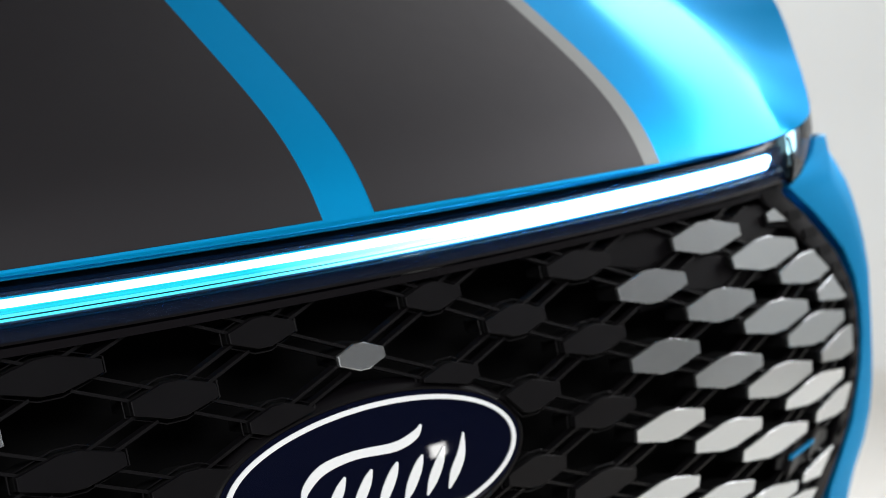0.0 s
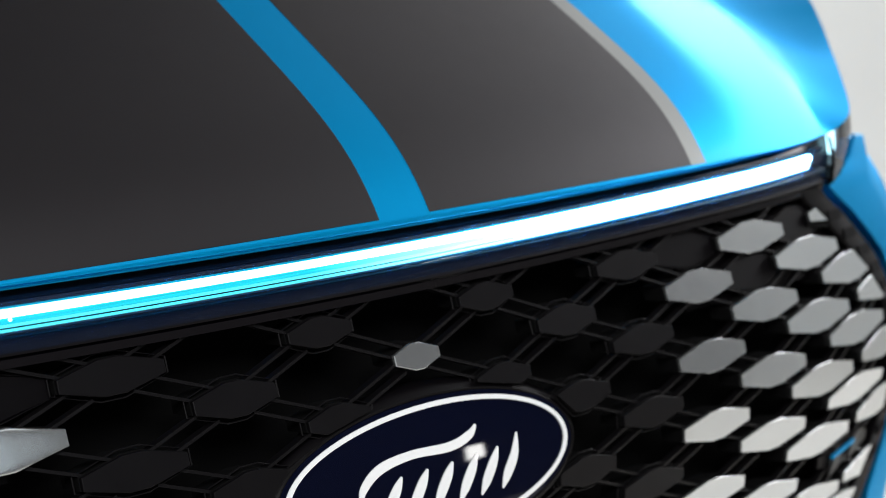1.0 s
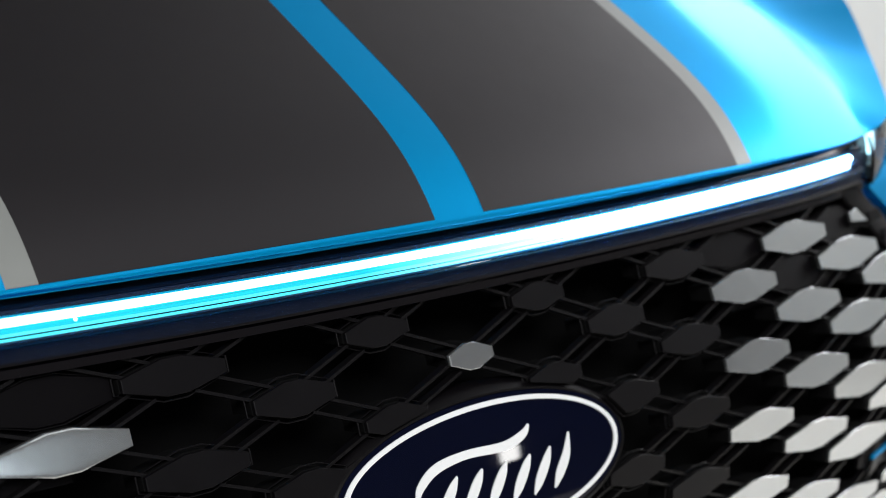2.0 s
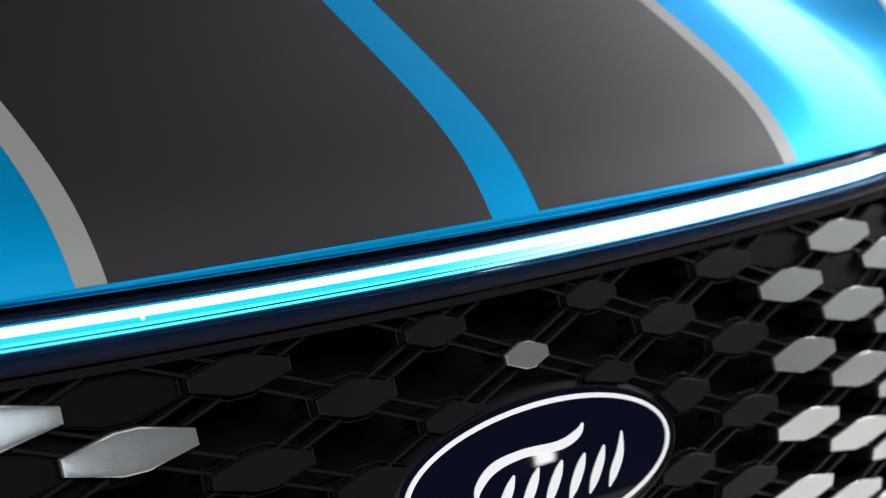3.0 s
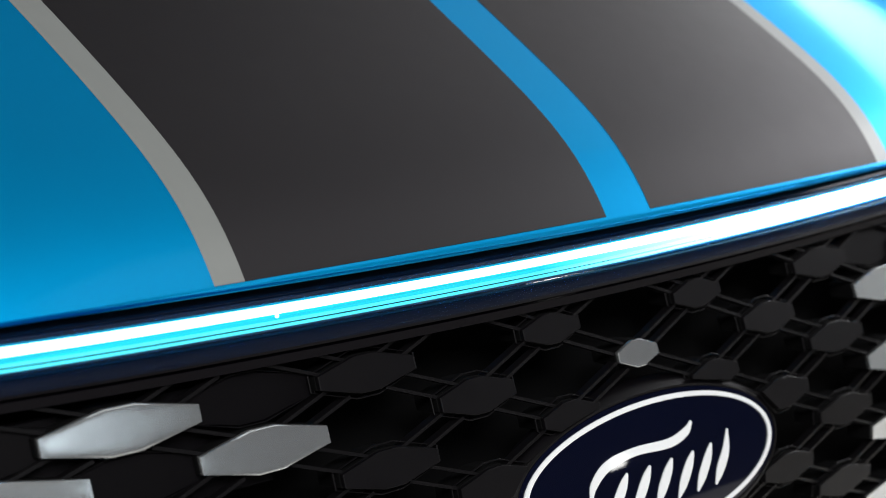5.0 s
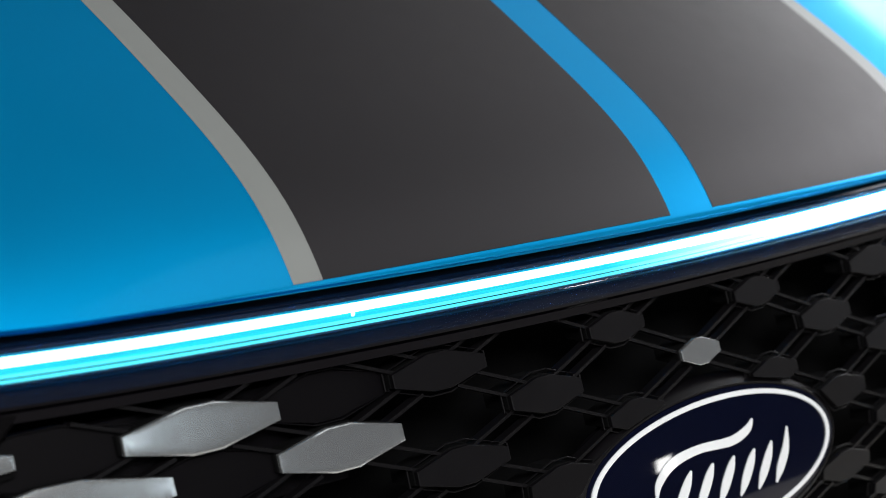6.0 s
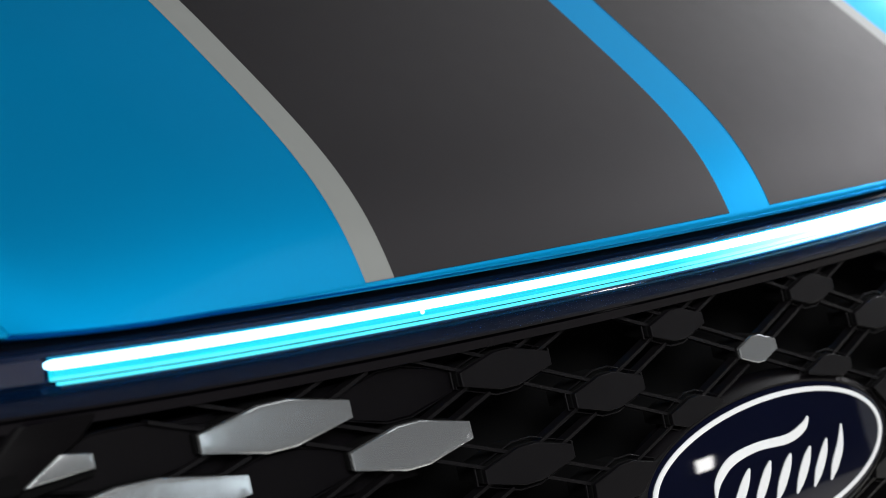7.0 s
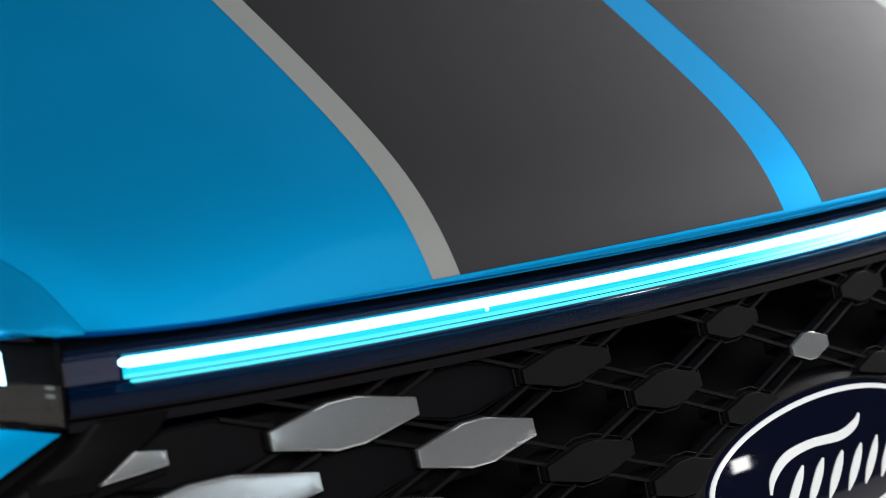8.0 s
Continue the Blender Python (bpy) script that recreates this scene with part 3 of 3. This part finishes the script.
# headlights, wings and bumper
WT = [(0.4765, 0.0394, 1.0074), (0.4928, 0.0397, 1.0117), (0.5203, 0.0490, 1.0216), (0.5578, 0.0806, 1.0480), (0.5941, 0.1139, 1.0722), (0.6250, 0.1449, 1.0993), (0.6488, 0.1752, 1.1238)]
LT = [(0.4765, 0.0394, 1.0030), (0.5040, 0.0480, 1.0085), (0.5380, 0.0620, 1.0210), (0.5578, 0.0806, 1.0480), (0.5941, 0.1139, 1.0722), (0.6250, 0.1449, 1.0993), (0.6488, 0.1752, 1.1238)]
LB = [(0.4765, 0.0410, 0.9665), (0.500, 0.0500, 0.9710), (0.535, 0.0660, 0.9780), (0.566, 0.0870, 0.9850), (0.594, 0.1060, 0.9930), (0.615, 0.1220, 1.0100), (0.629, 0.1400, 1.0500)]


def mix(a, b, k):
    return tuple(p + (q - p) * k for p, q in zip(a, b))


def lens_point(sgn, i, v, d=0.0):
    n = min(5, int(i))
    x, y, z = mix(mix(LB[n], LB[n + 1], i - n), mix(LT[n], LT[n + 1], i - n), v)
    bulge = 0.002 * math.sin(math.pi * v)
    return (sgn * (x + bulge * 0.5), y - bulge + d, z)


OUT = [(0.20, 0.60, 0.16), (0.40, 0.63, 0.14), (0.60, 0.60, 0.135), (0.68, 0.612, 0.117), (0.72, 0.632, 0.108), (0.76, 0.645, 0.103), (0.81, 0.650, 0.101), (0.88, 0.645, 0.094), (0.915, 0.636, 0.092), (0.95, 0.629, 0.0955),
       (0.975, 0.622, 0.104), (0.998, 0.615, 0.114)]
BZ = [0.60, 0.64, 0.67, 0.70, 0.725, 0.75, 0.775, 0.80, 0.825, 0.85, 0.875, 0.90, 0.92, 0.94, 0.955, 0.9640, 0.972, 0.985, 0.997]


def bumper_point(sgn, z, k):
    xo = lerp(z, [p[0] for p in OUT], [p[1] for p in OUT])
    yo = lerp(z, [p[0] for p in OUT], [p[2] for p in OUT])
    xi = min(rim_out(z), xo - 0.003)
    yi = face(xi, max(z, 0.70)) - 0.001 if z < 0.9640 else 0.0450 + 0.28 * (xi - 0.4777)
    if k == 0:
        p = (xi, yi + 0.014, z)
    elif k == 1:
        p = (xi, yi, z)
    elif k == 2:
        p = (xi + (xo - xi) * 0.55, yi + (yo - yi) * 0.37, z)
    elif k == 3:
        p = (xo, yo, z)
    else:
        o = [(0.03, 0.05), (0.10, 0.16), (0.22, 0.34), (0.30, 0.52)][k - 4]
        p = (xo + o[0], yo + o[1], z - (o[0] * 0.1))
    return (sgn * p[0], p[1], p[2])


def curve(points, i):
    """A smooth line through points, at station i."""
    n = min(len(points) - 2, int(i))
    t = i - n
    p = [points[max(0, min(len(points) - 1, n + k))] for k in (-1, 0, 1, 2)]
    return tuple(0.5 * (2 * b + (c - a) * t + (2 * a - 5 * b + 4 * c - d) * t * t + (3 * b - a - 3 * c + d) * t ** 3) for a, b, c, d in zip(*p))


WS = [(v,) for v in (0.0, 0.012, 0.03, 0.055, 0.08, 0.11, 0.145, 0.22, 0.34, 0.5, 0.64)]


def wing_point(sgn, i, k):
    """i: backwards along the shut line; k: from the bonnet outwards."""
    s = curve(WS, i)[0]
    a = bonnet(side_x(s) + 0.0002, s) + Vector((0, 0, -0.0002))
    b = curve([*WT, (0.705, 0.262, 1.172), (0.765, 0.390, 1.240), (0.815, 0.540, 1.312), (0.845, 0.67, 1.370)], i)
    w = b[0] - a[0]
    t = bonnet(side_x(s) + 0.0002 + w * k, s) + Vector((0, 0, -0.0002))
    e = bonnet(b[0], s)
    m = k ** 1.2
    c = (t[0], t[1] + (b[1] - e[1]) * m, t[2] + (b[2] - e[2]) * m)
    return (sgn * c[0], c[1], c[2])


for sgn in (-1, 1):
    lamp = vpart("headlight", sheet(lambda i, v, sgn=sgn: lens_point(sgn, i, v, 0.014), range(7), span(0, 1, 6), 0.006), BOWL, label="headlight with black bowl and clear lens")
    # added pale plate, stands in for the white wall mirrored in the lens
    vpart("reflection_plate", sheet(lambda i, v, sgn=sgn: lens_point(sgn, i, v, 0.0120), span(1.1, 6, 12), span(0.06, 0.94, 5), 0.0015), REFLECTION_PALE, lamp, "pale plate imitating the wall mirrored in the lens")
    vpart("lens_rim", sheet(lambda i, v, sgn=sgn: lens_point(sgn, i, v, 0.0), range(7), (0.0, 0.10), 0.014), FRAMEM, lamp, "black lens rim")
    vpart("lens_end", sheet(lambda i, v, sgn=sgn: lens_point(sgn, i, v, -0.0005), (0.0, 0.04), span(0, 1, 6), 0.003), FRAMEM, lamp, "black lens edge")
    vpart("lens", sheet(lambda i, v, sgn=sgn: lens_point(sgn, i, v, 0.0), range(7), span(0.02, 0.98, 8)), CLEAR, lamp, "clear glossy lens")
    vpart("daytime_light", sheet(lambda i, v, sgn=sgn: lens_point(sgn, i, v, 0.009), [0.70, 0.8, 0.9, 1.0, 1.1, 1.2], span(0.50, 0.88, 3), 0.003), DRL, lamp, "glowing white daytime light")
    for v in (0.36, 0.46):
        vpart("lens_clip", sheet(lambda i, w, sgn=sgn, v=v: lens_point(sgn, i, v + w, 0.004), (0.06, 0.12, 0.18), (0.0, 0.015, 0.03), 0.002), GREY, lamp, "small bright clip")
    vpart("bumper", sheet(lambda z, k, sgn=sgn: bumper_point(sgn, z, k), BZ, range(8), 0.0025, (0, 1, 0)), PAINT, label="blue bumper corner", crease=60)
    wing = vpart("wing", sheet(lambda i, k, sgn=sgn: wing_point(sgn, i, k), span(0, 10, 60), span(0, 1, 10), 0.0015, (0, 0.5, -0.85)), PAINT, label="blue front wing")
    vpart("wing_side", sheet(lambda i, k, sgn=sgn: mix(wing_point(sgn, i, 1.0), (sgn * (0.80 + 0.015 * i), 0.45 + 0.045 * i, 1.0 + 0.02 * i), k), span(0, 10, 60), (0, 0.3, 0.7, 1.0)), PAINT, label="blue wing side")

# lower bumper, shell and wheels
def valance(u, z):
    x = 0.62 * u
    return (x, 0.06 + 0.1 * x * x + 0.15 * abs(u) ** 6 + 0.05 * (0.62 - z), z)


vpart("lower_bumper", sheet(valance, span(-1, 1, 32), [0.22, 0.24, 0.35, 0.5, 0.62], 0.02), SATIN, label="black lower bumper")


def shell_point(y, k):
    half, top = lerp(y, [0.55, 0.75, 1.1, 1.6, 4.8, 5.0], [0.80, 0.90, 0.97, 0.985, 0.985, 0.95]), lerp(y, [0.55, 0.75, 1.1, 1.6, 2.2, 4.8, 5.0], [1.30, 1.40, 1.64, 1.93, 1.97, 1.97, 1.90])
    loop = [(-1, 0.30), (-1, 0.9), (-0.98, top - 0.35), (-0.90, top - 0.08), (-0.75, top), (-0.4, top + 0.01), (0, top + 0.015), (0.4, top + 0.01), (0.75, top), (0.90, top - 0.08), (0.98, top - 0.35), (1, 0.9), (1, 0.30)]
    u, z = loop[k]
    return (half * u, y, z)


vpart("shell", sheet(shell_point, [0.55, 0.75, 1.1, 1.6, 2.2, 3.5, 4.8, 5.0], range(13)), PAINT, label="blue van body")
vpart("tailgate", sheet(lambda u, z: (0.95 * u, 5.0, z), span(-1, 1, 8), span(0.30, 1.80, 6), 0.03), PAINT, label="blue rear panel")
vpart("windscreen", sheet(lambda y, u: (0.8 * u * lerp(y, [0.7, 1.6], [1.0, 0.9]), y, lerp(y, [0.55, 0.75, 1.1, 1.6], [1.30, 1.40, 1.64, 1.93]) + 0.02), [0.78, 1.1, 1.55], span(-1, 1, 8), 0.01, (0, 0, -1)), GLASS, label="dark windscreen")
for sx in (-1, 1):
    for wy in (0.95, 3.95):
        prof = [(0.0, 0.20), (0.0, 0.30), (0.02, 0.335), (0.06, 0.345), (0.16, 0.345), (0.20, 0.335), (0.22, 0.30), (0.22, 0.20)]

        def turn_point(i, k, sx=sx, wy=wy, prof=prof):
            t = 2 * math.pi * i / 40
            w, r = prof[k]
            return (sx * (0.98 - w), wy + r * math.cos(t), 0.345 + r * math.sin(t))
        wheel = vpart("wheel", sheet(turn_point, range(41), range(8)), TYRE, label="black tyre on alloy wheel")
        vpart("rim", sheet(lambda i, k, sx=sx, wy=wy: (sx * (0.965 - 0.03 * k), wy + 0.21 * (1 - 0.5 * k) * math.cos(2 * math.pi * i / 40), 0.345 + 0.21 * (1 - 0.5 * k) * math.sin(2 * math.pi * i / 40)), range(41), (0, 0.5, 1, 1.9)), CHROME, wheel, "alloy rim")

# studio shell
COVE = [(0.0, 0.0), (2.0, 0.0), (4.6, 0.0), (5.1, 0.06), (5.55, 0.25), (5.85, 0.55), (6.02, 0.95), (6.08, 1.5), (6.1, 2.4), (6.1, 3.4), (6.1, 4.5)]


def cove(a, k):
    r, z = COVE[k]
    return (r * math.cos(radians(a)), 1.0 + r * math.sin(radians(a)), z)


part("backdrop", sheet(cove, span(-38, 135, 60), range(2, 11), 0.08, (0, 0, -1)), STUDIO, None, "seamless white studio backdrop", True, "backdrop", "structure")
part("wall_south", sheet(cove, span(135, 322, 50), range(2, 11), 0.08, (0, 0, -1)), DARKWALL, None, "dark grey studio wall", True, "wall", "structure")
part("floor", sheet(cove, span(0, 360, 72), range(0, 3), 0.08, (0, 0, -1)), FLOORM, None, "pale grey studio floor", True, "floor", "structure")
part("ceiling", sheet(lambda a, r: (r * math.cos(radians(a)), 1.0 + r * math.sin(radians(a)), 4.5), span(0, 360, 72), (0.0, 3.0, 6.15), 0.08, (0, 0, 1)), CURTAIN, None, "dark grey studio ceiling", True, "ceiling", "structure")
